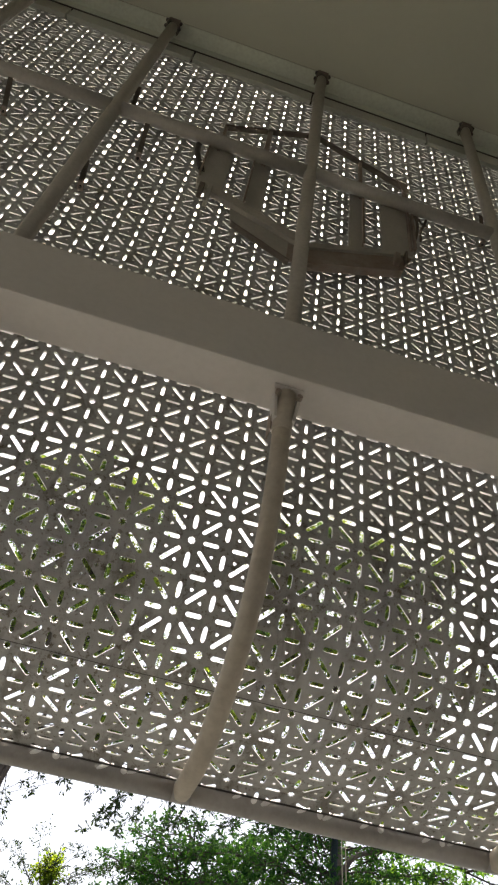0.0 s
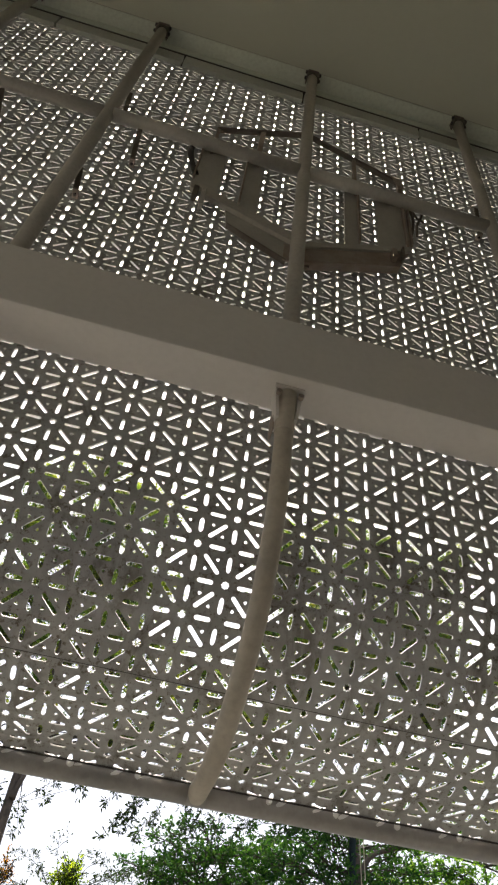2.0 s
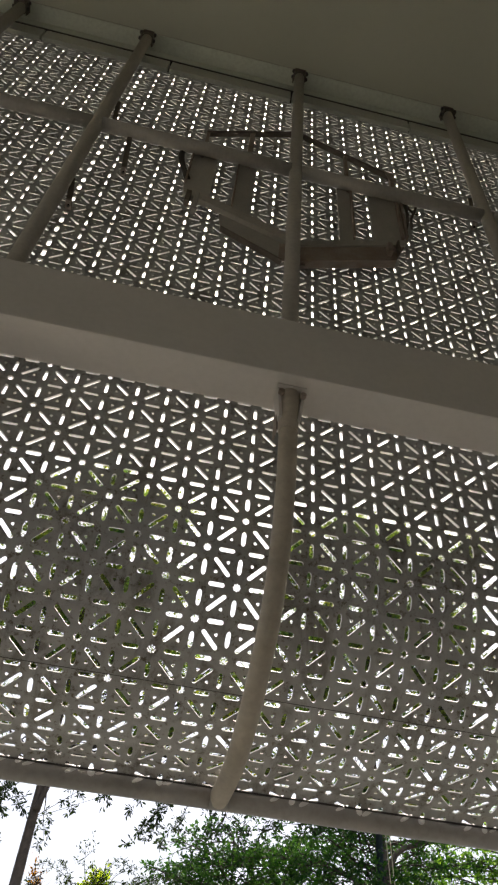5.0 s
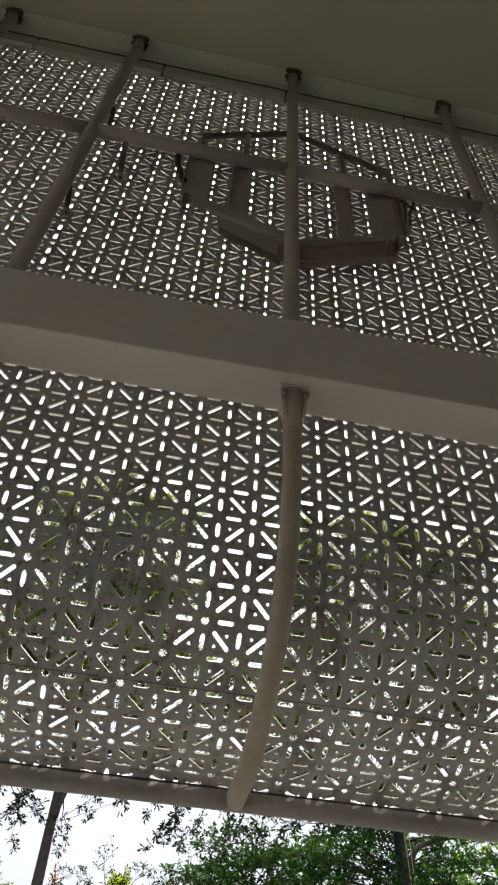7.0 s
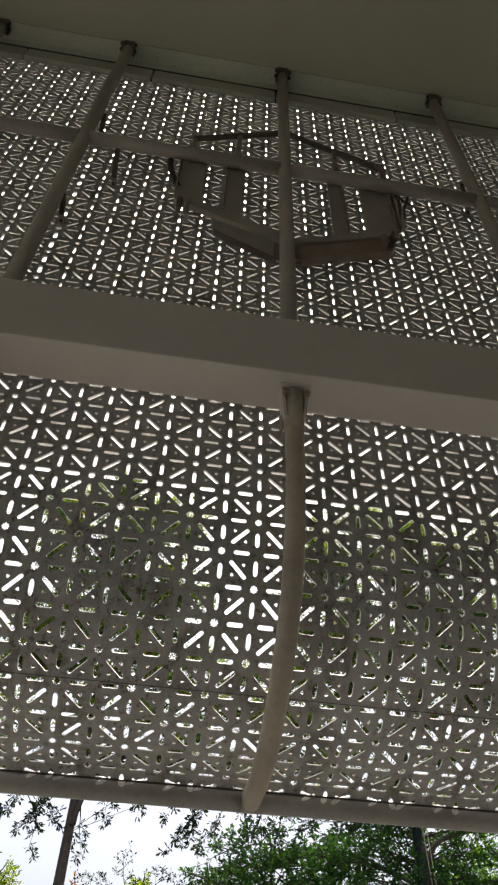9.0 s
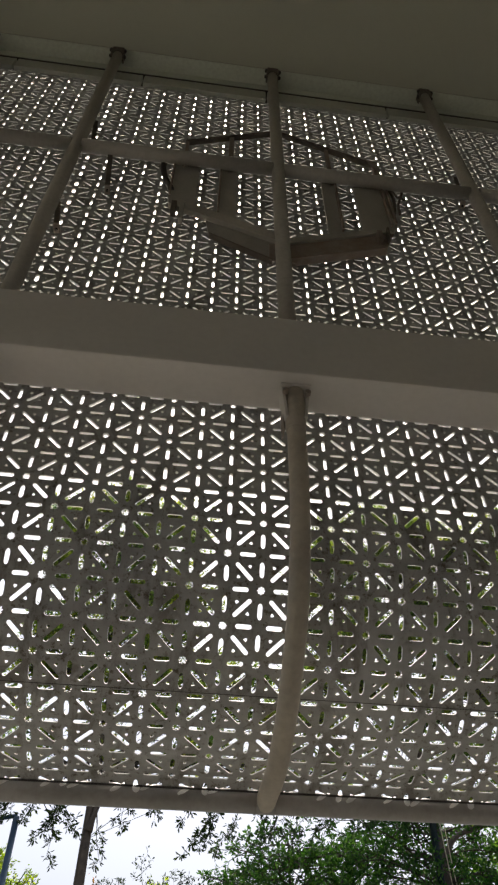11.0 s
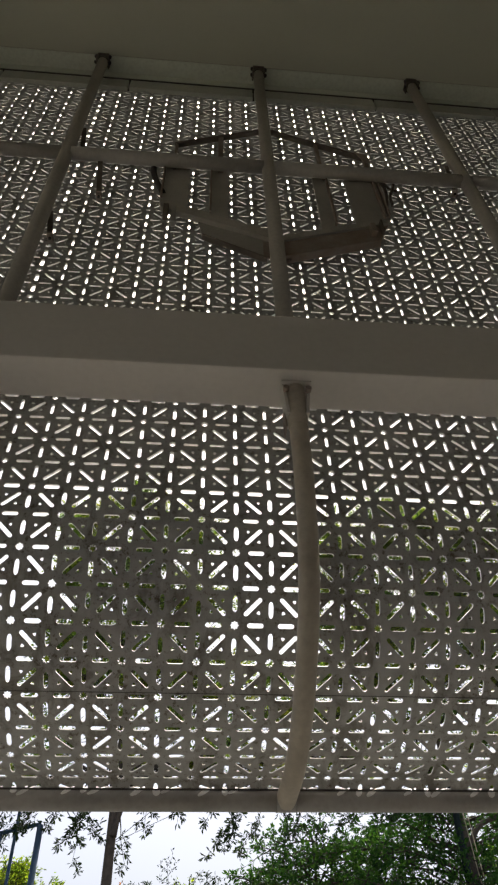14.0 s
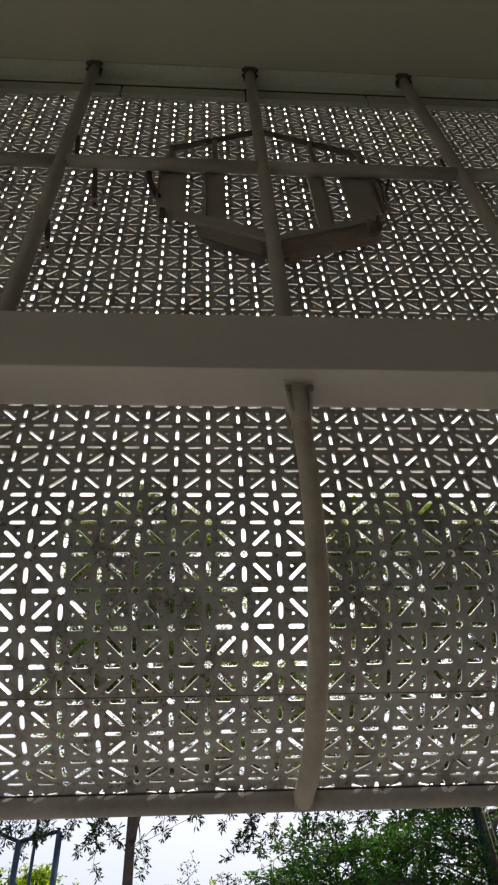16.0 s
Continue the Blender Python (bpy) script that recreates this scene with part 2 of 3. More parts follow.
bm = bmesh.new()
bmesh.ops.create_grid(bm, x_segments=120, y_segments=120, size=700)
for v in bm.verts:
    r = max(0.0, v.co.length - 60)
    v.co.z = -0.16 + 0.004 * r * noise.noise(v.co * 0.01)
tagged(part("ground", bm, M_GROUND), "grey paved ground stretching away outside the screen", "ground", kind="structure")
tagged(part("floor", box(-XW - 6.0, XW + 6.0, YB - 0.3, 0.15, -0.3, 0.0), M_FLOOR), "grey paved floor under the canopy", "floor", kind="structure")
tagged(part("wall_back", box(-XW, XW, YB - 0.25, YB, 0, ZC), M_WALL), "plain plastered building wall", "wall", kind="structure")
tagged(part("wall_east", box(XW, XW + 0.25, YB - 0.25, 0.0, 0, ZC), M_WALL), "plain plastered end wall", "wall", kind="structure")
# unseen end wall; opening over a parapet, under a lintel, added to admit daylight
bm = box(-XW - 0.25, -XW, YB - 0.25, 0.0, 0, 0.9)
for y0, y1, z0, z1 in ((YB - 0.25, 0.0, 4.4, ZC), (YB - 0.25, YB + 0.6, 0.9, 4.4), (-0.5, 0.0, 0.9, 4.4)):
    box(-XW - 0.25, -XW, y0, y1, z0, z1, 0.0, bm)
tagged(part("wall_west", bm, M_WALL), "unseen plain plastered end wall, wide opening over a parapet added for daylight", "wall", kind="structure")
tagged(part("ceiling", box(-XW - 0.25, XW + 0.25, YB - 0.25, -1.3 * A, ZC, ZC + 0.3, 0.003), M_CEIL), "olive grey painted ceiling soffit", "ceiling", kind="structure")
tagged(part("soffit_joint", box(-XW - 0.25, XW + 0.25, -1.3 * A + 0.0005, -1.3 * A + 0.0045, ZC + 0.012, ZC + 0.3), M_RUST), "thin brown joint line in the soffit", "joint", kind="structure")
tagged(part("ceiling_edge", box(-XW - 0.25, XW + 0.25, -1.3 * A + 0.005, 0.022, ZC + 0.004, ZC + 0.3, 0.002), M_TRIM), "grey painted soffit strip along the screen", "soffit", kind="structure")

# steel beam behind the screen
tagged(part("beam", box(-XW, XW, -1.9 * A, -0.28 * A, U(-6.3), U(-3.27), 0.006), M_BEAM), "smooth beige painted box beam", "beam", kind="structure")

# ---- perforated screen ----
ARC_R, ARC_TOP, TAIL = 6.2, -10, -19.05   # in pitches: radius of the outward sweep, row where it begins, row of the end fold
FLAT_T, BENT_T, LIP_T = 0.10, 0.05, 0.035   # thick flat sheets above, thin bent sheets below


def on_screen(x, s, off):
    """Place of column x, row s, off pitches outward from the inner face."""
    if s >= ARC_TOP:
        return (x * A, off * A, U(s))
    th = (ARC_TOP - s) / ARC_R
    r = ARC_R - off
    if s < TAIL:                   # folded down onto the rail
        th, run = (ARC_TOP - TAIL) / ARC_R, TAIL - s
        return (x * A, (ARC_R - r * math.cos(th) + 0.75 * run) * A, U(ARC_TOP - r * math.sin(th) - 0.66 * run))
    return (x * A, (ARC_R - r * math.cos(th)) * A, U(ARC_TOP - r * math.sin(th)))


def cell_outline(HW, VW, SL1, DW):
    """Outline of one cell with its notches, and its inner holes; corners (0,0) and (1,1) hold rosettes."""
    SL0 = 0.35

    def rosette(cx, cy, a0):
        pts = []
        for k in range(9):
            a = a0 - k / 8 * math.pi / 2
            r = 0.098 + 0.026 * math.cos(8 * a)
            pts.append((cx + r * math.cos(a), cy + r * math.sin(a)))
        return pts

    def half_slot(f0, f1, HW):
        """Notch along an edge from f0 to f1, as (along, inward)."""
        s = 1 if f1 > f0 else -1
        cap = HW * (1.0 if HW < 0.064 else 1.9)
        c0, c1 = f0 + s * cap, f1 - s * cap
        pts = [(f0, 0)]
        for k in (1, 2, 3):
            a = k / 3 * math.pi / 2
            pts.append((c0 - s * cap * math.cos(a), HW * math.sin(a)))
        for k in (3, 2, 1):
            a = k / 3 * math.pi / 2
            pts.append((c1 + s * cap * math.cos(a), HW * math.sin(a)))
        return pts + [(f1, 0)]

    out, wall = [], []

    def add(pts, solid):
        for k, p in enumerate(pts):
            out.append(p)
            wall.append(solid and k < len(pts) - 1)

    # counter-clockwise from the lower left rosette
    add([(x, y) for x, y in rosette(0, 0, math.pi / 2)], True)
    add([(u, v) for u, v in half_slot(SL0, SL1, HW)], True)
    add([(1, 0)], False)
    add([(1 - v, u) for u, v in half_slot(1 - SL1, 1 - SL0, VW)], True)
    add([(x, y) for x, y in rosette(1, 1, -math.pi / 2)], True)
    add([(u, 1 - v) for u, v in half_slot(1 - SL0, 1 - SL1, HW)], True)
    add([(0, 1)], False)
    add([(v, u) for u, v in half_slot(SL1, SL0, VW)], True)
    holes = []
    h, w = 0.335 - 0.062, DW
    d, e = (0.7071, 0.7071), (-0.7071, 0.7071)
    cap = []
    for k in range(6):
        a = -math.pi / 2 + k / 5 * math.pi
        cap.append((h + w * math.cos(a), w * math.sin(a)))
    cap += [(-x, -y) for x, y in cap]
    holes.append([(0.5 + x * d[0] + y * e[0], 0.5 + x * d[1] + y * e[1]) for x, y in cap])
    for cx, cy in ((0.655, 0.345), (0.345, 0.655)):
        # small rounded triangles, their point towards the bare corner
        turn = math.atan2(cy - 0.5, cx - 0.5)
        ring = [(turn + k * math.pi / 3, 0.060 if k % 2 == 0 else 0.039) for k in range(6)]
        holes.append([(cx + r * math.cos(a), cy + r * math.sin(a)) for a, r in ring])
    return out, wall, holes


def cell_mesh(HW, VW, SL1, DW):
    """Flat triangles of the cell, and the wall edges of its holes."""
    out, wall, holes = cell_outline(HW, VW, SL1, DW)
    bm = bmesh.new()
    edges, rims = [], []
    pts = []

    def ring(loop):
        vs = [bm.verts.new((x, y, 0)) for x, y in loop]
        base = len(pts)
        pts.extend(loop)
        for k in range(len(vs)):
            edges.append(bm.edges.new((vs[k], vs[(k + 1) % len(vs)])))
        return base, len(vs)

    b, n = ring(out)
    rims += [(b + k, b + (k + 1) % n) for k in range(n) if wall[k]]
    for h in holes:
        b, n = ring(h)
        rims += [(b + (k + 1) % n, b + k) for k in range(n)]
    bm.verts.index_update()
    bmesh.ops.triangle_fill(bm, use_beauty=True, use_dissolve=False, edges=edges)
    bm.verts.index_update()
    tris = []
    for f in bm.faces:
        ids = [v.index for v in f.verts]
        (x0, y0), (x1, y1), (x2, y2) = (pts[i] for i in ids)
        tris.append(ids if (x1 - x0) * (y2 - y0) - (x2 - x0) * (y1 - y0) > 0 else ids[::-1])
    bm.free()
    return pts, tris, rims


FLAT_CELL = cell_mesh(0.049, 0.051, 0.85, 0.049)
MID_CELL = cell_mesh(0.050, 0.053, 0.82, 0.053)
BENT_CELL = cell_mesh(0.062, 0.065, 0.80, 0.060)


def panel_mesh(cell, cols, row0, row1, thick, gap=0.0, wide=None, wide_cols=()):
    """A sheet of cols columns between two rows, from column 0, with real cut-outs and thickness."""
    pts, tris, rims = cell
    verts, faces, cut = [], [], []
    n = len(pts)
    for j in range(math.floor(row0), math.ceil(row1)):
        for i in range(cols):
            flip = (i + j) % 2
            base = len(verts)
            for off in (0.0, thick):
                for x, y in pts:
                    u = i + (1 - x if flip else x)
                    if wide == j and y < 0.09:
                        y *= 1.3
                    elif wide == j + 1 and y > 0.91:
                        y = 1 - (1 - y) * 1.3
                    s = j + y
                    if 0 in wide_cols and u < 0.09:
                        u *= 1.6
                    if cols in wide_cols and u > cols - 0.09:
                        u = cols - (cols - u) * 1.6
                    u = min(max(u, gap), cols - gap)
                    s = min(max(s, row0 + gap), row1 - gap)
                    verts.append(on_screen(u, s, off))
            for a, b, c in tris:
                inner = (a, b, c) if not flip else (c, b, a)
                faces.append(tuple(base + k for k in inner))
                faces.append(tuple(base + n + k for k in inner[::-1]))
                cut += [0, 0]
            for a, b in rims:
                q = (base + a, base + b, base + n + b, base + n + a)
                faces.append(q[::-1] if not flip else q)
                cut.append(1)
    # weld neighbouring cells into one sheet
    index, remap, kept = {}, [], []
    for v in verts:
        key = (round(v[0], 5), round(v[1], 5), round(v[2], 5))
        if key not in index:
            index[key] = len(kept)
            kept.append(v)
        remap.append(index[key])
    verts = kept
    faces = [tuple(remap[k] for k in f) for f in faces]
    cut = [c for f, c in zip(faces, cut) if len(set(f)) == len(f)]
    faces = [f for f in faces if len(set(f)) == len(f)]
    me = bpy.data.meshes.new("screen_panel")
    me.from_pydata(verts, [], faces)
    me.materials.append(M_PANEL)
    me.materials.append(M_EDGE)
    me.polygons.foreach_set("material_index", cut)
    return me


screen = thing("perforated_screen", "beige metal facade screen cut with star shaped slots", "facade screen", kind="structure")
JOINT = -9.88
for name, r0, r1, thick in (("upper_panel", -4, 24.35, FLAT_T), ("middle_panel", JOINT, -4, FLAT_T), ("curved_panel", -16, JOINT, BENT_T), ("lip_panel", -19.4, -16, LIP_T)):
    cell = {"upper_panel": FLAT_CELL, "middle_panel": MID_CELL}.get(name, BENT_CELL)
    plain = panel_mesh(cell, 8, r0, r1, thick, wide=-10)
    ends = {}
    if name == "upper_panel":      # one joint is cut with wider slots
        ends = {-1: panel_mesh(cell, 8, r0, r1, thick, wide_cols=(8,)), 0: panel_mesh(cell, 8, r0, r1, thick, wide_cols=(0,))}
    for k in range(-4, 6):
        ob = part(name, ends.get(k, plain), M_PANEL, screen)
        ob.location.x = (-6 + 8 * k) * A

# overlap seam between the bent sheets
bm = bmesh.new()
loops = [[bm.verts.new((sx * XW, *on_screen(0, sr, off)[1:])) for sr, off in ((-15.89, -0.008), (-15.872, -0.008), (-15.872, -0.002), (-15.89, -0.002))] for sx in (-1, 1)]
for k in range(4):
    bm.faces.new((loops[0][k], loops[0][(k + 1) % 4], loops[1][(k + 1) % 4], loops[1][k]))
bmesh.ops.recalc_face_normals(bm, faces=bm.faces)
part("seam", bm, M_DARK, screen, "dark overlap seam")

# ---- solid header strip over the screen ----
header = thing("screen_header", "grey sheet strip closing the gap above the screen", "trim", kind="structure")
for k in range(-5, 5):
    x0 = (3.55 + 8.1 * k) * A
    part("header_sheet", box(x0 + 0.008, x0 + 8.1 * A - 0.008, -0.03, 0.012, U(24.35) + 0.004, ZC - 0.148, 0.003), M_STRIP, header)
# shade of the joint drawn as a dark strip along the header
part("dark_joint", box(-XW, XW, -0.036, 0.012, ZC - 0.147, ZC - 0.129), M_DARK, header, "dark shadow joint")
part("upper_sheet", box(-XW, XW, -0.032, 0.012, ZC - 0.128, ZC + 0.003, 0.003), M_TRIM, header)
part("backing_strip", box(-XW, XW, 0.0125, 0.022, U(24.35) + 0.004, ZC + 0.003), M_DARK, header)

# ---- posts, curved struts and rails ----
R_T = 0.33 * A
Y_P = -1.0 * A
POSTS = [-24.6, -14.4, -6.33, 3.84, 14.2, 24.4]
STRUTS = [-26.5, -16.3, -6.3, 3.9, 13.9, 24.1]


def bolt(x, y, z, r=0.009, h=0.014, axis="z", bm=None):
    bm = bm or bmesh.new()
    r_ = bmesh.ops.create_cone(bm, cap_ends=True, segments=6, radius1=r, radius2=r, depth=h)
    if axis == "y":
        bmesh.ops.rotate(bm, matrix=Matrix.Rotation(math.pi / 2, 3, "X"), verts=r_["verts"])
    bmesh.ops.translate(bm, vec=(x, y, z), verts=r_["verts"])
    return bm


def make_post():
    """Upright tube from beam to soffit with a bolted head bracket."""
    e = thing("support_post", "upright beige painted steel tube post bolted to soffit", "post", "upright posts behind screen")
    z0, z1 = U(-3.27), ZC + 0.004
    part("tube", tube([(0, 0, z0), (0, 0, z0 + 1.5), (0, 0, z1 - 0.06)], R_T, 24), M_POST, e)
    part("head_plate", box(-0.045, 0.045, -0.05, -0.012, z1 - 0.012, z1 - 0.001, 0.003), M_IRON, e, "rusty bolted plate")
    for s in (-1, 1):
        cleat = part("cleat", box(s * 0.046 - 0.005, s * 0.046 + 0.005, -0.045, 0.04, z1 - 0.115, z1 - 0.013, 0.003), M_IRON, e)
        for k in range(2):
            part("bolt", bolt(s * 0.055, -0.035 + 0.03 * k, z1 - 0.05 - 0.045 * k, 0.014, 0.022), M_DARK, cleat, "dark bolt")
    part("collar", tube([(0, 0, z1 - 0.085), (0, 0, z1 - 0.06)], R_T + 0.006, 24), M_IRON, e)
    part("base_plate", box(-0.08, 0.08, -0.08, 0.08, z0 + 0.001, z0 + 0.012, 0.003), M_PLATE, e)
    return e


post = make_post()

post.location = (POSTS[0] * A, Y_P, 0)
for x in POSTS[1:]:
    copy_thing(post, pose(x * A, Y_P, 0))

RAIL_Y, RAIL_Z = 6.03 * A, U(-16.565)
R_R = 0.325 * A


def make_strut():
    """Tube that leaves the beam's underside and sweeps out to the edge rail."""
    e = thing("curved_strut", "curved beige painted tube strut below the beam", "strut", "curved struts below beam")
    zt = U(-6.3)
    ctrl = [(0, -1.15 * A, zt - 0.02), (0.002, -1.0 * A, U(-8.1)), (0.010, -0.65 * A, U(-9.9))]
    for deg in (15, 30, 45, 60, 73):
        a = radians(deg)
        ctrl.append(((0.013 - 0.0003 * max(0, deg - 25)) * 1.0, (ARC_R - 6.6 * math.cos(a)) * A, U(ARC_TOP - 6.6 * math.sin(a))))
    ctrl.append((-0.012, 5.92 * A, U(-16.62)))
    part("tube", tube(smooth_path(ctrl, 8), R_T * 0.9, 24), M_TUBE, e)
    y = -1.12 * A
    part("mounting_plate", box(-0.062, 0.062, y - 0.045, y + 0.06, zt - 0.008, zt - 0.001, 0.002), M_BEAM, e)
    for s in (-1, 1):
        bm = bmesh.new()
        vs = [bm.verts.new(c) for c in ((s * 0.058, y - 0.03, zt - 0.012), (s * 0.058, y + 0.045, zt - 0.012), (s * 0.044, y + 0.03, zt - 0.17), (s * 0.044, y - 0.02, zt - 0.17))]
        f = bm.faces.new(vs)
        r = bmesh.ops.extrude_face_region(bm, geom=[f])
        bmesh.ops.translate(bm, vec=(-s * 0.012, 0, 0), verts=[v for v in r["geom"] if isinstance(v, bmesh.types.BMVert)])
        bmesh.ops.recalc_face_normals(bm, faces=bm.faces)
        gusset = part("gusset", bm, M_BEAM, e)
        part("bolt", bolt(s * 0.045, y - 0.045, zt - 0.055, 0.013, 0.02, "y"), M_RUST, gusset, "rusty bolt")
    part("sleeve", tube([(0, -1.14 * A, zt - 0.012), (0, -1.08 * A, U(-7.2)), (0, -1.0 * A, U(-8.05))], R_T * 0.96, 24), M_TUBE, e)
    part("tie", box(-0.048, -0.041, -1.0 * A, -0.5 * A, U(-8.0), U(-7.0), 0.001), M_RUST, e)
    part("saddle", tube([(-0.048, RAIL_Y, RAIL_Z), (0.024, RAIL_Y, RAIL_Z)], R_R + 0.001, 36), M_RAIL, e)
    return e


strut = make_strut()
strut.location = (STRUTS[0] * A, 0, 0)
for x in STRUTS[1:]:
    copy_thing(strut, pose(x * A, 0, 0))

rail = thing("horizontal_rail", "dull beige horizontal tube rail across the posts", "rail")
for k in range(len(POSTS) + 1):
    xa = POSTS[k - 1] * A + R_T * 0.8 if k else -XW
    xb = POSTS[k] * A - R_T * 0.8 if k < len(POSTS) else XW
    part("tube", tube([(xa, Y_P, U(11.55)), ((xa + xb) / 2, Y_P, U(11.55)), (xb, Y_P, U(11.55))], R_T * 1.05, 20), M_PLATE, rail)

edge = thing("edge_rail", "thick grey tube rail along the lower screen edge", "rail")
for k in range(len(STRUTS) + 1):
    xa = STRUTS[k - 1] * A + 0.003 if k else -XW - 0.2
    xb = STRUTS[k] * A - 0.003 if k < len(STRUTS) else XW + 0.2
    part("tube", tube([(xa, RAIL_Y, RAIL_Z), ((xa + xb) / 2, RAIL_Y, RAIL_Z), (xb, RAIL_Y, RAIL_Z)], R_R, 36), M_RAIL, edge)

# thin dark strip along the line where rail and sheet meet
part("contact_line", box(-XW - 0.2, XW + 0.2, 5.72 * A, 5.80 * A, U(-16.42), U(-16.37)), M_DARK, edge, "dark line between rail and sheet")


def light_patch(x, slant, long, wide, rng):
    """A pale streak down the rail: light from one slot, put in as colour."""
    n, verts, faces = 9, [], []
    for k in range(n):
        f = k / (n - 1)
        a = radians(40 - (40 + long) * f)
        w = wide * (1.0 if f < 0.6 else math.sqrt(max(0.02, 1 - ((f - 0.6) / 0.4) ** 2))) + rng.uniform(0, 0.0008)
        c = x + slant * f
        for q in (-w, 0.0, w):
            verts.append((c + q, RAIL_Y - (R_R + 0.0012) * math.cos(a), RAIL_Z + (R_R + 0.0012) * math.sin(a)))
        if k:
            o = 3 * k
            faces += [(o - 3, o - 2, o + 1, o), (o - 2, o - 1, o + 2, o + 1)]
    me = bpy.data.meshes.new("light_patch")
    me.from_pydata(verts, [], faces)
    return me


rng = random.Random(7)
for i in range(-10, 20):
    for at, slant in ((i, 0.0), (i - 0.42 if i % 2 == 0 else i - 0.58, -0.030)):
        if at == i and i % 2:
            continue
        if min(abs(at - x) for x in STRUTS) < 0.45 or rng.random() < 0.06:
            continue
        part("light_patch", light_patch(at * A + rng.uniform(-0.004, 0.004), slant + rng.uniform(-0.008, 0.002), rng.uniform(-8, 6), rng.uniform(0.010, 0.014), rng), M_SPILL, edge, "pale streak painted as light from a slot")

# ---- small tie brackets between rail and screen ----
for x0, z0, x1, z1 in ((-4.62, 11.2, -4.4, 8.7), (-6.0, 15.4, -5.8, 13.0), (-6.1, 5.6, -5.95, 4.4), (-11.45, 11.2, -10.9, 8.9), (13.75, 13.9, 13.9, 11.9)):
    e = thing("tie_bracket", "small dark flat steel bracket tying rail to screen", "bracket", "tie brackets")
    part("strap", bar((x0 * A, -0.105, U(z0)), (x1 * A, -0.05, U(z1)), 0.03, 0.007, 0.002), M_IRON, e)
    part("foot", box(x1 * A - 0.016, x1 * A + 0.016, -0.06, -0.003, U(z1) - 0.018, U(z1) - 0.001, 0.002), M_RUST, e)
    part("bolt", bolt(x1 * A, -0.03, U(z1) - 0.022, 0.008, 0.01), M_DARK, e, "dark bolt head")

# ---- hexagonal frame hung behind the screen ----
hexa = thing("hexagonal_frame", "rusting six sided steel frame hung inside the screen", "frame")
YH = -0.55 * A


def plate(corners, y0, y1, bevel=0.002):
    """A flat plate: a polygon of columns and rows, from depth y0 to y1."""
    bm = bmesh.new()
    near = [bm.verts.new((x * A, y0, U(z))) for x, z in corners]
    far = [bm.verts.new((x * A, y1, U(z))) for x, z in corners]
    bm.faces.new(near)
    bm.faces.new(far[::-1])
    for k in range(len(near)):
        n = (k + 1) % len(near)
        bm.faces.new((near[k], far[k], far[n], near[n]))
    bmesh.ops.recalc_face_normals(bm, faces=bm.faces)
    if bevel:
        bmesh.ops.bevel(bm, geom=list(bm.edges), offset=bevel, segments=1, affect="EDGES")
    return bm


# lower sills: a web with a folded lip above and a flange below
part("lip", plate(((-1.45, 7.75), (3.72, 5.2), (3.72, 4.5), (-1.35, 6.95)), YH - 0.026, YH + 0.01), M_POST, hexa)
part("web", plate(((0.42, 6.0), (3.7, 4.5), (3.7, 3.1), (3.45, 3.05), (0.6, 4.75)), YH - 0.004, YH + 0.004), M_PLATE, hexa)
part("flange", plate(((0.62, 4.75), (3.45, 3.05), (3.45, 2.97), (0.62, 4.67)), YH - 0.016, YH + 0.02), M_IRON, hexa)
part("lip", plate(((4.1, 4.9), (9.35, 7.35), (9.4, 6.9), (4.1, 4.5)), YH - 0.02, YH + 0.01), M_PLATE, hexa)
part("web", plate(((4.05, 4.5), (9.38, 6.9), (8.72, 5.12), (4.05, 3.02)), YH - 0.004, YH + 0.004), M_RUST, hexa)
part("flange", plate(((4.05, 3.02), (8.72, 5.12), (8.76, 5.02), (4.05, 2.92)), YH - 0.03, YH + 0.02), M_RUST, hexa)
part("corner_clip", plate(((3.3, 4.4), (4.5, 4.5), (4.5, 2.9), (3.3, 3.0)), YH - 0.012, YH - 0.005), M_RUST, hexa)
# top rods and their stays
for p, q in (((-1.0, 14.75), (4.0, 17.75)), ((4.0, 17.75), (9.45, 14.7))):
    part("rod", bar((p[0] * A, YH, U(p[1])), (q[0] * A, YH, U(q[1])), 0.034, 0.03, 0.003), M_IRON, hexa, "thin dark top bar")
for x, w, zt in ((1.42, 0.034, 16.2), (6.75, 0.024, 16.3), (-0.95, 0.02, 14.8), (9.35, 0.03, 14.9)):
    part("stay", box(x * A - w / 2, x * A + w / 2, YH - 0.012, YH + 0.012, U(11.4), U(zt), 0.002), M_RUST, hexa)
part("corner_clip", plate(((8.85, 15.3), (9.55, 15.0), (9.6, 14.0), (9.25, 13.9)), YH - 0.016, YH - 0.012), M_RUST, hexa)
# upright boards with folded edges
for (x0, x1), zl, zr in (((-1.45, -0.13), 7.95, 7.05), ((0.9, 1.82), 6.4, 5.75), ((6.15, 6.9), 5.85, 6.2), ((7.84, 9.6), 6.65, 7.4)):
    part("board", plate(((x0, 12.0), (x1, 12.0), (x1, zr), (x0, zl)), YH - 0.006, YH + 0.006), M_PLATE, hexa)
for x, z0 in ((-1.4, 8.1), (0.95, 6.7), (6.85, 6.4), (9.3, 7.3), (9.55, 7.6)):
    part("fold", box(x * A - 0.006, x * A + 0.006, YH - 0.030, YH - 0.006, U(z0), U(11.3), 0.002), M_RUST, hexa)


def hook(r, *ctrl):
    return tube(smooth_path([(x * A, YH - 0.01, U(z)) for x, z in ctrl], 6), r, 8)


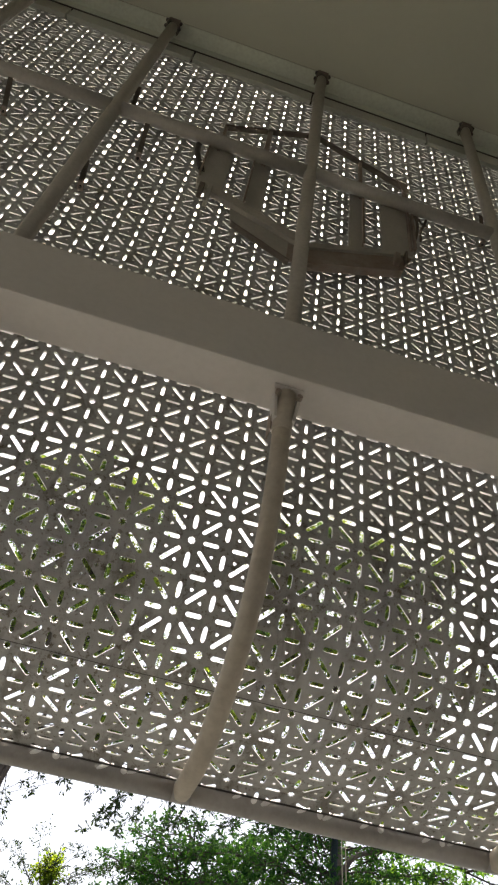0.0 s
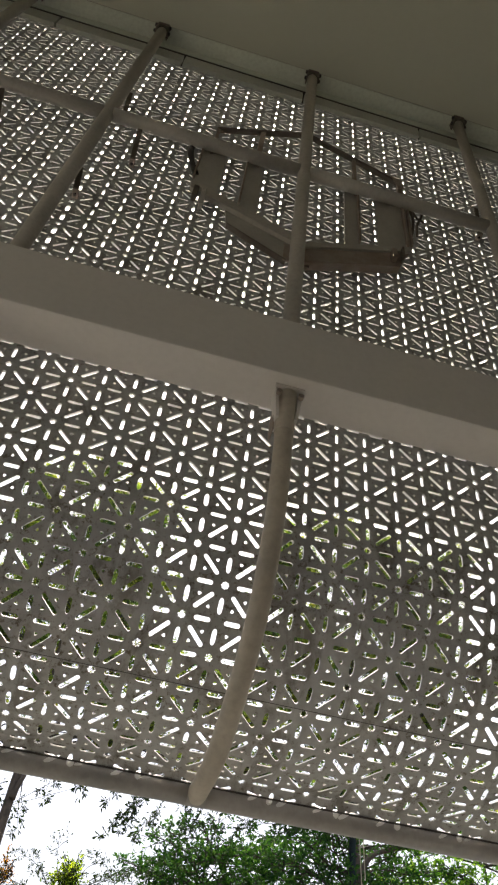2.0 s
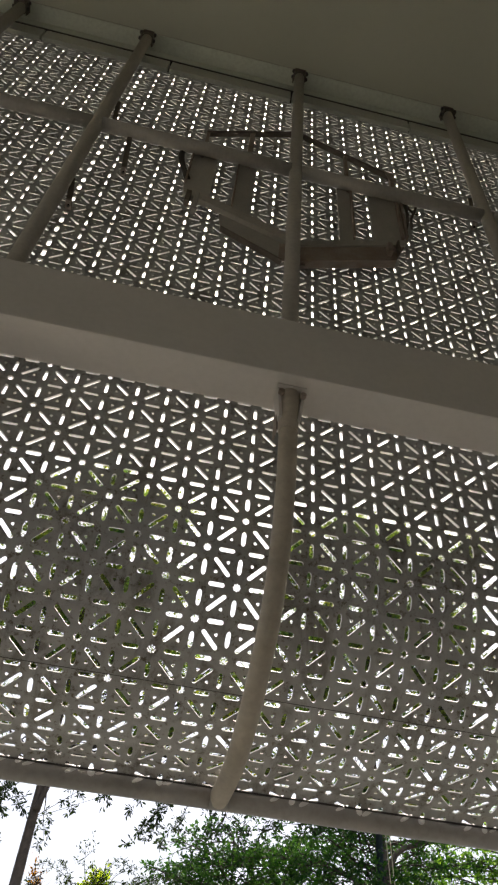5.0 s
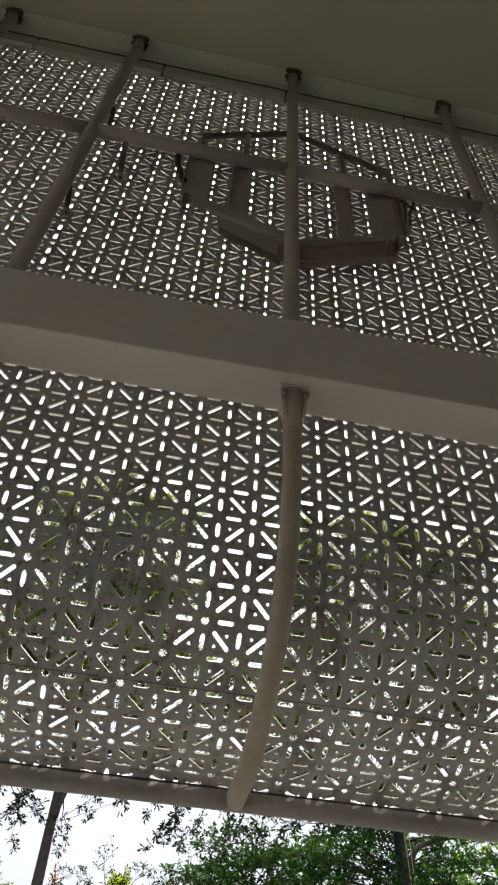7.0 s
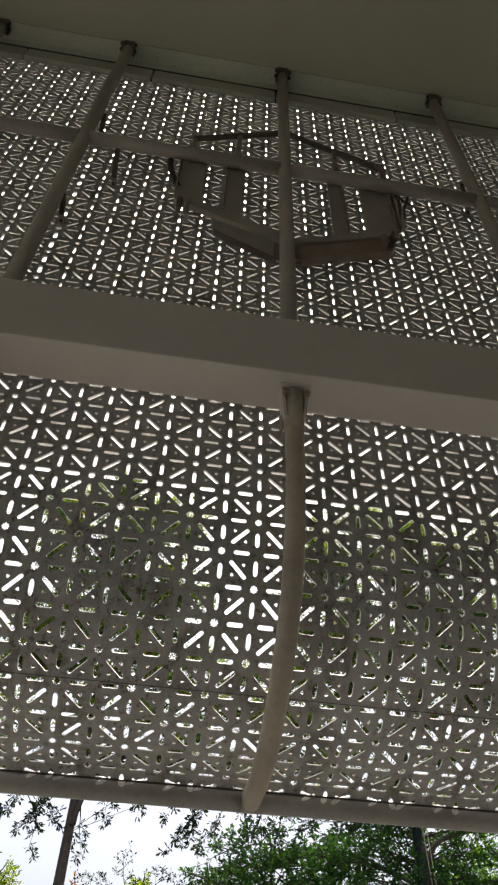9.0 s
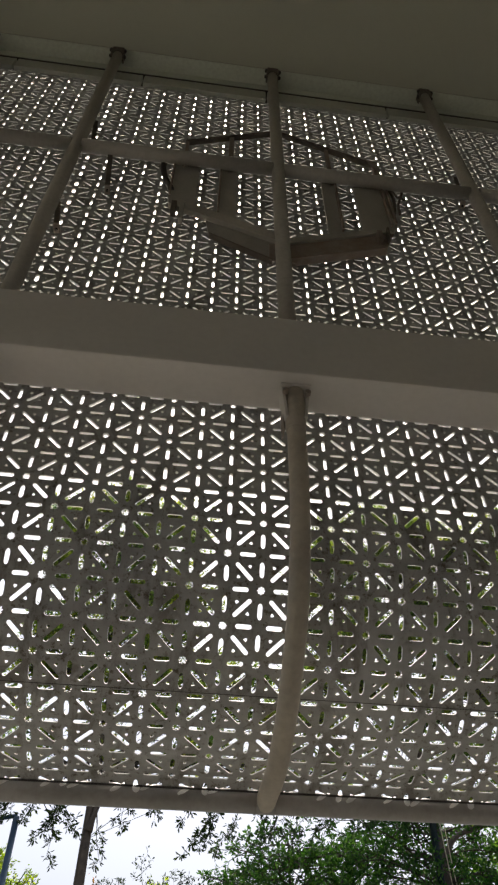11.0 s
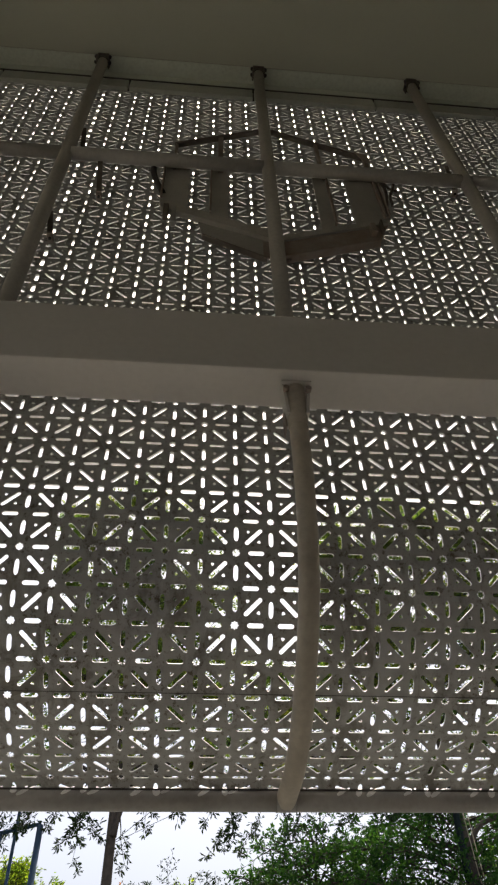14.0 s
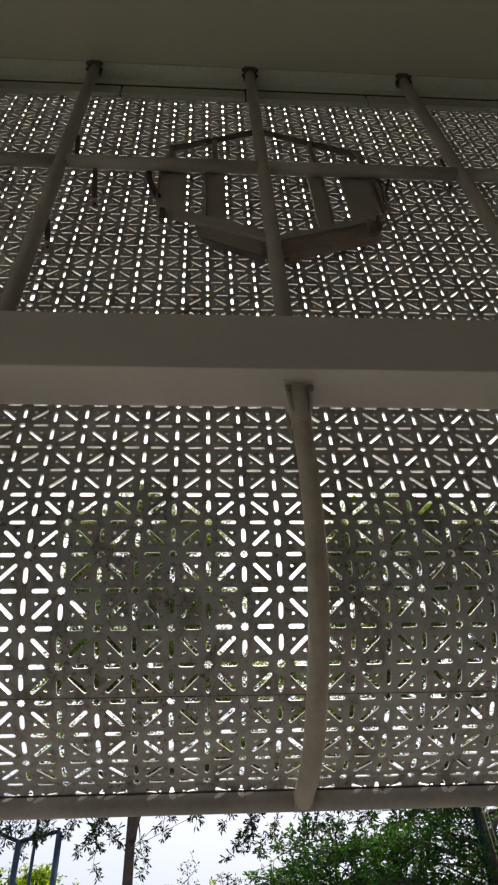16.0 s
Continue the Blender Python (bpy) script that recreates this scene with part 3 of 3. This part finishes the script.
part("side_hook", hook(0.019, (-1.95, 12.0), (-1.95, 11.0), (-1.75, 9.9), (-1.35, 8.6)), M_DARK, hexa, "dark bent side hook")
part("side_hook", hook(0.010, (9.62, 12.0), (9.85, 11.0), (9.8, 9.8), (9.6, 8.6)), M_IRON, hexa)
part("side_hook", hook(0.009, (10.5, 11.8), (10.25, 10.8), (10.0, 9.9), (9.95, 8.9)), M_IRON, hexa)
part("side_hook", hook(0.008, (9.9, 11.5), (10.1, 10.9), (10.45, 10.6)), M_IRON, hexa)
for x, z0, z1, w, mat in ((-0.70, 5.3, 6.9, 0.026, M_PLATE), (-1.08, 5.9, 6.95, 0.03, M_IRON), (8.5, 5.6, 6.4, 0.03, M_RUST), (8.95, 5.8, 6.8, 0.012, M_IRON)):
    part("side_lug", box(x * A - w / 2, x * A + w / 2, YH - 0.045, YH - 0.005, U(z0), U(z1), 0.003), mat, hexa)


# ---- trees ----
def leaf_mesh(name, spots, size, mat, rng, wide=0.45, turn=0.55, slim=1.0):
    """Many small pointed leaves round the given spots: (place, direction)."""
    n = len(spots)
    P = np.array([p for p, d in spots])
    D = np.array([d for p, d in spots])
    D = D + rng.normal(0, turn, (n, 3))
    D[:, 2] -= 0.15
    D /= np.linalg.norm(D, axis=1)[:, None]
    S = np.cross(D, rng.normal(0, 1, (n, 3)))
    S /= np.linalg.norm(S, axis=1)[:, None]
    N = np.cross(D, S)
    L = size * rng.uniform(0.6, 1.25, (n, 1))
    Wd = L * rng.uniform(0.17, 0.26, (n, 1)) * slim
    a, b = P, P + D * L + N * L * -0.12
    m = P + D * L * wide + N * L * 0.05
    V = np.stack([a, m + S * Wd, b, m - S * Wd], 1).reshape(-1, 3)
    F = np.arange(4 * n).reshape(n, 4)
    F = np.concatenate([F[:, [0, 1, 2]], F[:, [0, 2, 3]]])
    me = bpy.data.meshes.new(name)
    me.from_pydata(V.tolist(), [], F.tolist())
    me.materials.append(mat)
    return me


def tree(name, label, base, height, lean, trunk_r, lumps, leaf, mat, seed, twigs=260, per=26, fork=0.45):
    """Tapered trunk, limbs to each lump of the crown, twigs and single leaves. lumps: (x, y, z, rx, rz, share) from the base."""
    rng = np.random.default_rng(seed)
    e = thing(name, label, "tree", at=base)
    top = Vector((lean[0], lean[1], height))
    trunk = smooth_path([(0, 0, -0.2), (lean[0] * 0.2 + 0.03, lean[1] * 0.2, height * 0.3), (lean[0] * 0.55 - 0.04, lean[1] * 0.55, height * 0.62), top], 6)
    part("trunk", tube(trunk, [trunk_r * (1.15 - 1.0 * k / len(trunk)) for k in range(len(trunk))], 12), M_TRUNK, e)
    spots = []
    for lump in lumps:
        tv, tf = [], []
        c = Vector(lump[:3])
        rx, rz = lump[3], lump[4]
        share = lump[5] if len(lump) > 5 else 1.0
        k0 = min(len(trunk) - 1, max(2, int(len(trunk) * min(0.95, max(fork, (c.z - rz) / height)))))
        start = trunk[k0]
        mid = start.lerp(c, 0.55) + Vector(rng.normal(0, 0.2, 3)) + Vector((0, 0, 0.1 * rz))
        limb = smooth_path([start, mid, c], 6)
        rb = trunk_r * 0.3 * min(1.0, share * 0.5 + 0.06)
        v, f = tube_data(limb, [rb * (1 - 0.75 * i / len(limb)) for i in range(len(limb))], 6)
        o = len(tv)
        tv += v
        tf += [tuple(o + i for i in q) for q in f]
        for _ in range(int(twigs * share)):
            d = Vector(rng.normal(0, 1, 3)).normalized()
            rad = min(1.35, 0.3 + abs(rng.normal(0, 0.48)))
            wob = 0.72 + 0.5 * noise.noise(d * 1.7 + Vector((seed, 0, 0)))
            tip = c + Vector((d.x * rx, d.y * rx, d.z * rz)) * rad * wob
            root = limb[int(rng.integers(len(limb) // 2, len(limb)))]
            root = root.lerp(tip, 0.3 + 0.3 * rng.random())
            ctl = root.lerp(tip, 0.5) + Vector(rng.normal(0, 0.08, 3)) + Vector((0, 0, 0.06))
            tw = [root, ctl, tip]
            v, f = tube_data(tw, [0.011, 0.008, 0.003], 4, False)
            o = len(tv)
            tv += v
            tf += [tuple(o + i for i in q) for q in f]
            for _k in range(per):
                t = rng.random() ** 0.7
                p = (root.lerp(ctl, t * 2) if t < 0.5 else ctl.lerp(tip, t * 2 - 1)) + Vector(rng.normal(0, 0.05, 3))
                spots.append((tuple(p), tuple((tip - root).normalized())))
        me = bpy.data.meshes.new("limb")
        me.from_pydata([tuple(c) for c in tv], [], tf)
        part("limb", me, M_BARK, e)
    part("crown", leaf_mesh("crown", spots, leaf, mat, rng), mat, e)
    return e


def spread(n, x0, x1, z0, z1, rx, rz, share, seed, taper=0.0):
    """n crown lumps strewn evenly over an upright band, narrower below by taper."""
    rng = np.random.default_rng(seed)
    out = []
    for k in range(n):
        z = z0 + (z1 - z0) * ((k * 0.618034 + 0.1) % 1.0)
        f = (k + 0.5) / n
        mid, half = (x0 + x1) / 2, (x1 - x0) / 2 * (1 - taper * (z1 - z) / (z1 - z0))
        out.append((mid + half * (2 * f - 1) + rng.normal(0, 0.12), rng.normal(0, 0.45), z, rx * rng.uniform(0.8, 1.2), rz * rng.uniform(0.8, 1.2), share * rng.uniform(0.75, 1.2)))
    return out


class Boughs:
    """Collects the wood of one tree and the places of its leaves."""

    def __init__(self, seed):
        self.rng = np.random.default_rng(seed)
        self.pieces, self.spots = [([], [])], []

    def cut(self):
        """Begins the next bough."""
        self.pieces.append(([], []))

    def stick(self, pts, radii, sides=5):
        v, f = tube_data(pts, radii, sides, False)
        vs, fs = self.pieces[-1]
        o = len(vs)
        vs += [tuple(c) for c in v]
        fs += [tuple(o + i for i in q) for q in f]

    def tuft(self, p, d, n, scatter=0.012):
        """A whorl of n leaves at p, opening along d."""
        for _ in range(n):
            out = Vector(self.rng.normal(0, 1, 3)).normalized()
            way = (d * 0.7 + out * 0.9).normalized()
            self.spots.append((tuple(p + out * scatter), tuple(way)))

    def spray(self, start, end, r=0.012, gap=0.16, reach=0.4, leaves=5, sag=0.1, bare=0.15, twigs=3):
        """A bough from start to end with side shoots on both sides, each with twigs that end in whorls of leaves."""
        rng = self.rng
        start, end = Vector(start), Vector(end)
        n = (end - start).length
        mid = start.lerp(end, 0.5) + Vector((0, 0, sag * n)) + Vector(rng.normal(0, 0.05 * n, 3))
        path = smooth_path([start, mid, end], 8)
        self.stick(path, [r * (1 - 0.8 * k / len(path)) for k in range(len(path))], 6)
        ax = (end - start).normalized()
        flat = ax.cross(Vector((0, 0, 1)))
        flat = flat.normalized() if flat.length > 0.2 else Vector((1, 0, 0))
        count = max(2, int(n * (1 - bare) / gap))
        for k in range(count):
            t = bare + (1 - bare) * (k + rng.random()) / count
            p = path[min(len(path) - 1, int(t * (len(path) - 1) + 0.5))]
            side = 1 if k % 2 else -1
            way = (ax * 0.6 + flat * side * 0.8 + Vector((0, 0, rng.normal(0.0, 0.2)))).normalized()
            long = reach * (1.15 - 0.6 * t) * rng.uniform(0.6, 1.2)
            tip = p + way * long - Vector((0, 0, 0.12 * long))
            shoot = [p, p.lerp(tip, 0.5) + Vector(rng.normal(0, 0.04 * long, 3)), tip]
            self.stick(shoot, [r * 0.45, r * 0.32, 0.002], 4)
            self.tuft(tip, way, leaves)
            for _ in range(leaves):
                self.tuft(shoot[0].lerp(shoot[1], rng.random()) if rng.random() < 0.5 else shoot[1].lerp(shoot[2], rng.random()), way, 1)
            for _ in range(twigs):
                q = shoot[0].lerp(shoot[1], rng.random()) if rng.random() < 0.4 else shoot[1].lerp(shoot[2], rng.random())
                d = (way + Vector(rng.normal(0, 0.7, 3))).normalized()
                e = q + d * long * rng.uniform(0.2, 0.45)
                self.stick([q, e], [r * 0.22, 0.0015], 3)
                self.tuft(e, d, leaves)
                self.tuft(q.lerp(e, 0.55), d, max(1, leaves // 2))
        self.tuft(end, ax, leaves)

    def finish(self, e, leaf, mat, wide=0.6, name="foliage", label="", slim=0.75):
        for vs, fs in self.pieces:
            if vs:
                me = bpy.data.meshes.new("bough")
                me.from_pydata(vs, [], fs)
                part("bough", me, M_BARK, e)
        part(name, leaf_mesh(name, self.spots, leaf, mat, self.rng, wide, 0.25, slim), mat, e, label)


tall = tree("tall_tree", "tall tree with loose green crown and dark trunk", (-1.2, 12.0, -0.1), 12.6, (0.25, 0.2), 0.128,
     spread(34, -2.0, 1.9, 8.5, 13.6, 0.95, 0.8, 0.42, 31, 0.15) + spread(9, -2.2, 1.9, 7.0, 8.6, 0.9, 0.5, 0.2, 32) + spread(13, 1.7, 4.7, 6.9, 9.4, 0.8, 0.5, 0.2, 34),
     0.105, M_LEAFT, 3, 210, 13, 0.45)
b = Boughs(33)
# low boughs that hang out of the crown, each from the trunk over a bend down to its tip
for bend, tip, reach, gap in (((-1.9, 6.6), (-2.25, 6.0), 0.4, 0.14), ((-2.5, 6.5), (-3.0, 5.85), 0.42, 0.13), ((-3.0, 6.7), (-3.6, 6.0), 0.45, 0.13), ((-2.2, 6.45), (-2.65, 5.8), 0.42, 0.12), ((-2.9, 6.35), (-3.35, 5.7), 0.4, 0.13), ((-1.7, 6.3), (-1.35, 5.62), 0.34, 0.15),
                              ((-2.0, 6.25), (-1.72, 5.3), 0.30, 0.2), ((-1.5, 6.35), (-1.95, 5.62), 0.28, 0.19), ((-1.0, 6.1), (-0.86, 5.45), 0.24, 0.16), ((-1.35, 6.5), (-1.7, 6.0), 0.36, 0.12),
                              ((-0.45, 6.6), (-0.55, 5.86), 0.22, 0.16), ((0.2, 6.5), (0.06, 5.98), 0.2, 0.15), ((1.0, 6.5), (0.55, 5.78), 0.26, 0.14), ((1.35, 6.45), (0.66, 5.55), 0.22, 0.15),
                              ((1.5, 6.5), (1.0, 5.62), 0.34, 0.12), ((1.7, 6.5), (1.25, 5.75), 0.32, 0.12), ((1.95, 6.6), (1.88, 6.0), 0.2, 0.15), ((2.6, 6.6), (2.2, 5.85), 0.4, 0.12),
                              ((3.0, 6.7), (2.7, 5.95), 0.4, 0.13), ((3.5, 6.7), (3.2, 6.0), 0.4, 0.13), ((4.1, 6.8), (3.9, 6.1), 0.4, 0.14), ((4.7, 6.8), (4.5, 6.05), 0.4, 0.14)):
    b.cut()
    y = b.rng.normal(0.1, 0.25)
    limb = smooth_path([(0.05, 0, 6.3 + 0.12 * abs(bend[0] + 1.2)), ((bend[0] + 1.2) * 0.55, y * 0.6, bend[1] + 0.55), (bend[0] + 1.2, y, bend[1] + 0.1)], 6)
    b.stick(limb, [0.022 - 0.011 * k / len(limb) for k in range(len(limb))], 6)
    b.spray((bend[0] + 1.2, y, bend[1] + 0.1), (tip[0] + 1.2, y - 0.1, tip[1] + 0.1), 0.010, gap * 0.85, reach * 1.15, 4, 0.06, 0.1, 3)
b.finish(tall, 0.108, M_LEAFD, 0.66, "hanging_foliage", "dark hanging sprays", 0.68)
part("fork", tube(smooth_path([(0.12, 0, 5.85), (0.22, 0, 6.3), (0.55, 0.1, 7.4)], 6), [0.07, 0.062, 0.055, 0.05, 0.048, 0.046, 0.044, 0.042, 0.04, 0.038, 0.036, 0.034, 0.03], 10), M_TRUNK, tall)

street = tree("street_tree", "tall broad street tree with loose yellowish green crown", (5.9, 13.0, -0.1), 12.3, (-0.3, 0.1), 0.14,
     spread(40, -2.7, 3.2, 9.3, 14.4, 1.05, 0.85, 0.54, 41, 0.1) + spread(14, -3.0, 3.4, 7.2, 9.2, 1.0, 0.5, 0.32, 42),
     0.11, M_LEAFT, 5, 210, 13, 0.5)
part("limb", tube(smooth_path([(-0.1, 0, 5.9), (0.2, 0, 6.35), (0.85, 0.1, 6.65), (1.9, 0.3, 7.4)], 6), [0.07 - 0.0026 * k for k in range(19)], 10), M_TRUNK, street)


def layered_tree(label, base, height, lean, boughs, low, high, near, far, mat, seed):
    """A low broad tree: level boughs in tiers round a short trunk, dense with side shoots and small leaves.
    near, far: how long the boughs are towards +x and -x."""
    e = thing("low_tree", label, "tree", at=base)
    b = Boughs(seed)
    rng = b.rng
    trunk = smooth_path([(0, 0, -0.2), (lean * 0.4 + 0.05, 0, height * 0.45), (lean, 0, height)], 8)
    part("trunk", tube(trunk, [0.08 - 0.06 * k / len(trunk) for k in range(len(trunk))], 12), M_BARK, e)
    for k in range(boughs):
        z = low + (high - low) * ((k * 0.7548777) % 1.0) ** 1.5
        a = k * 2.39996 + rng.normal(0, 0.2)
        c = math.cos(a)
        long = (near if c > 0 else far) * abs(c) + 2.5 * (1 - abs(c))
        long *= (1 - 0.3 * ((z - low) / (high - low)) ** 2) * rng.uniform(0.5, 1.1)
        start = min(trunk, key=lambda p: abs(p.z - (z - 0.12 * long)))
        end = Vector((start.x + long * c, start.y + 0.7 * long * math.sin(a), z + rng.normal(0.0, 0.12)))
        b.cut()
        b.spray(start, end, 0.026 if k % 4 else 0.04, 0.17, 0.72, 4, 0.03, 0.2, 4)
    b.finish(e, 0.112, mat, 0.55, "crown", "", 0.9)
    return e


layered_tree("low wide tree with dense layered green leaves", (6.0, 14.0, -0.1), 6.7, 0.1, 92, 4.6, 7.1, 2.5, 4.2, M_LEAF2, 51)
layered_tree("low wide tree with dark dense leaves in flat tiers", (2.85, 14.4, -0.1), 6.5, 0.1, 92, 4.4, 6.6, 2.3, 1.8, M_LEAF2, 52)
layered_tree("low wide tree with bright green leaves beside the lamp post", (9.6, 14.6, -0.1), 7.6, -0.1, 64, 5.0, 7.8, 2.4, 3.0, M_LEAF, 61)

tree("young_tree", "young tree turning yellow green", (-3.1, 13.0, -0.1), 5.6, (0.0, 0.0), 0.07,
     [(0.0, 0, 5.25, 0.9, 0.5), (-0.8, 0.2, 5.1, 1.0, 0.6), (0.55, 0.2, 5.0, 0.9, 0.6), (0.3, 0.1, 5.6, 0.3, 0.35, 0.2)], 0.075, M_LEAFY, 11, 220, 30)
young = tree("young_tree", "thin young tree with sparse yellow green leaves", (0.15, 13.0, -0.1), 4.9, (0.05, 0.0), 0.05,
     [(0.1, 0, 5.0, 0.35, 0.4, 0.5), (0.1, 0, 4.6, 0.6, 0.5, 0.6)], 0.08, M_LEAFY, 12, 180, 12, 0.45)
b = Boughs(14)
# wiry open shoots with very small leaves
for x0, z0, x1, z1, lift in ((0.05, 4.3, -1.15, 5.0, 0.15), (0.05, 4.2, -1.5, 4.75, 0.1), (0.05, 4.5, -0.55, 5.3, 0.1), (0.05, 4.3, 1.3, 5.05, 0.16), (0.05, 4.5, 0.95, 5.35, 0.12),
                             (0.05, 4.6, 0.35, 5.6, 0.05), (0.05, 4.0, 1.6, 4.8, 0.12), (0.05, 4.6, -0.25, 5.55, 0.05), (0.05, 4.4, 0.7, 5.2, 0.2), (0.05, 4.4, -0.9, 5.2, 0.1), (0.05, 4.6, 1.6, 5.3, 0.1)):
    y = b.rng.normal(0, 0.3)
    b.cut()
    b.spray((x0, 0, z0 + 0.1), (x1, y, z1 + 0.05), 0.009, 0.11, 0.36, 3, lift, 0.2, 3)
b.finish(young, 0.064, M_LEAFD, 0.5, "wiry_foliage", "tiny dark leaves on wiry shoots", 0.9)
tree("sapling", "slender sapling with orange autumn leaves", (-0.92, 13.0, -0.1), 5.2, (0.0, 0.0), 0.02,
     [(0.0, 0, 4.85, 0.06, 0.35, 0.4), (0.02, 0, 5.1, 0.05, 0.25, 0.15)], 0.06, M_LEAFO, 13, 40, 12)

# ---- street things seen below the edge rail ----
e = thing("lamp_post", "dark teal painted steel lamp post with strung cables", "lamp post", at=(5.42, 12.6, -0.16))
pole = part("pole", tube([(0, 0, 0), (0.04, 0, 3), (0.13, 0, 7.2)], [0.085, 0.078, 0.066], 16), M_LAMP, e)
part("base_sleeve", tube([(0, 0, 0), (0, 0, 0.9)], 0.15, 16), M_LAMP, e)
part("cap", tube([(0.13, 0, 7.2), (0.13, 0, 7.3)], [0.075, 0.03], 16), M_LAMP, pole)
for dx in (0.25, 0.33):
    part("cable", tube(smooth_path([(dx - 0.03, -0.1, 6.6), (dx, -0.12, 5.6), (dx + 0.08, -0.12, 4.4), (dx + 0.16, -0.1, 2.8)], 6), 0.009, 6), M_CABLE, e, "pale hanging cable")

e = thing("steel_frame", "blue grey painted steel frame with slim posts", "frame", at=(-2.82, 12.0, -0.16))
for x, r, h in ((0.44, 0.055, 6.1), (0.03, 0.03, 6.7), (-0.25, 0.055, 5.98)):
    part("post", tube([(x, 0, 0), (x, 0, 3), (x, 0, h)], r, 12), M_BLUE, e)
part("crossbar", tube([(-0.25, 0, 5.96), (0.45, 0, 6.12)], 0.035, 10), M_BLUE, e)
part("crossbar", tube([(-0.9, 0, 6.22), (-0.25, 0, 5.96)], 0.035, 10), M_BLUE, e)
part("brace", tube([(-0.9, 0, 5.1), (-0.45, 0, 5.45)], 0.03, 10), M_BLUE, e)
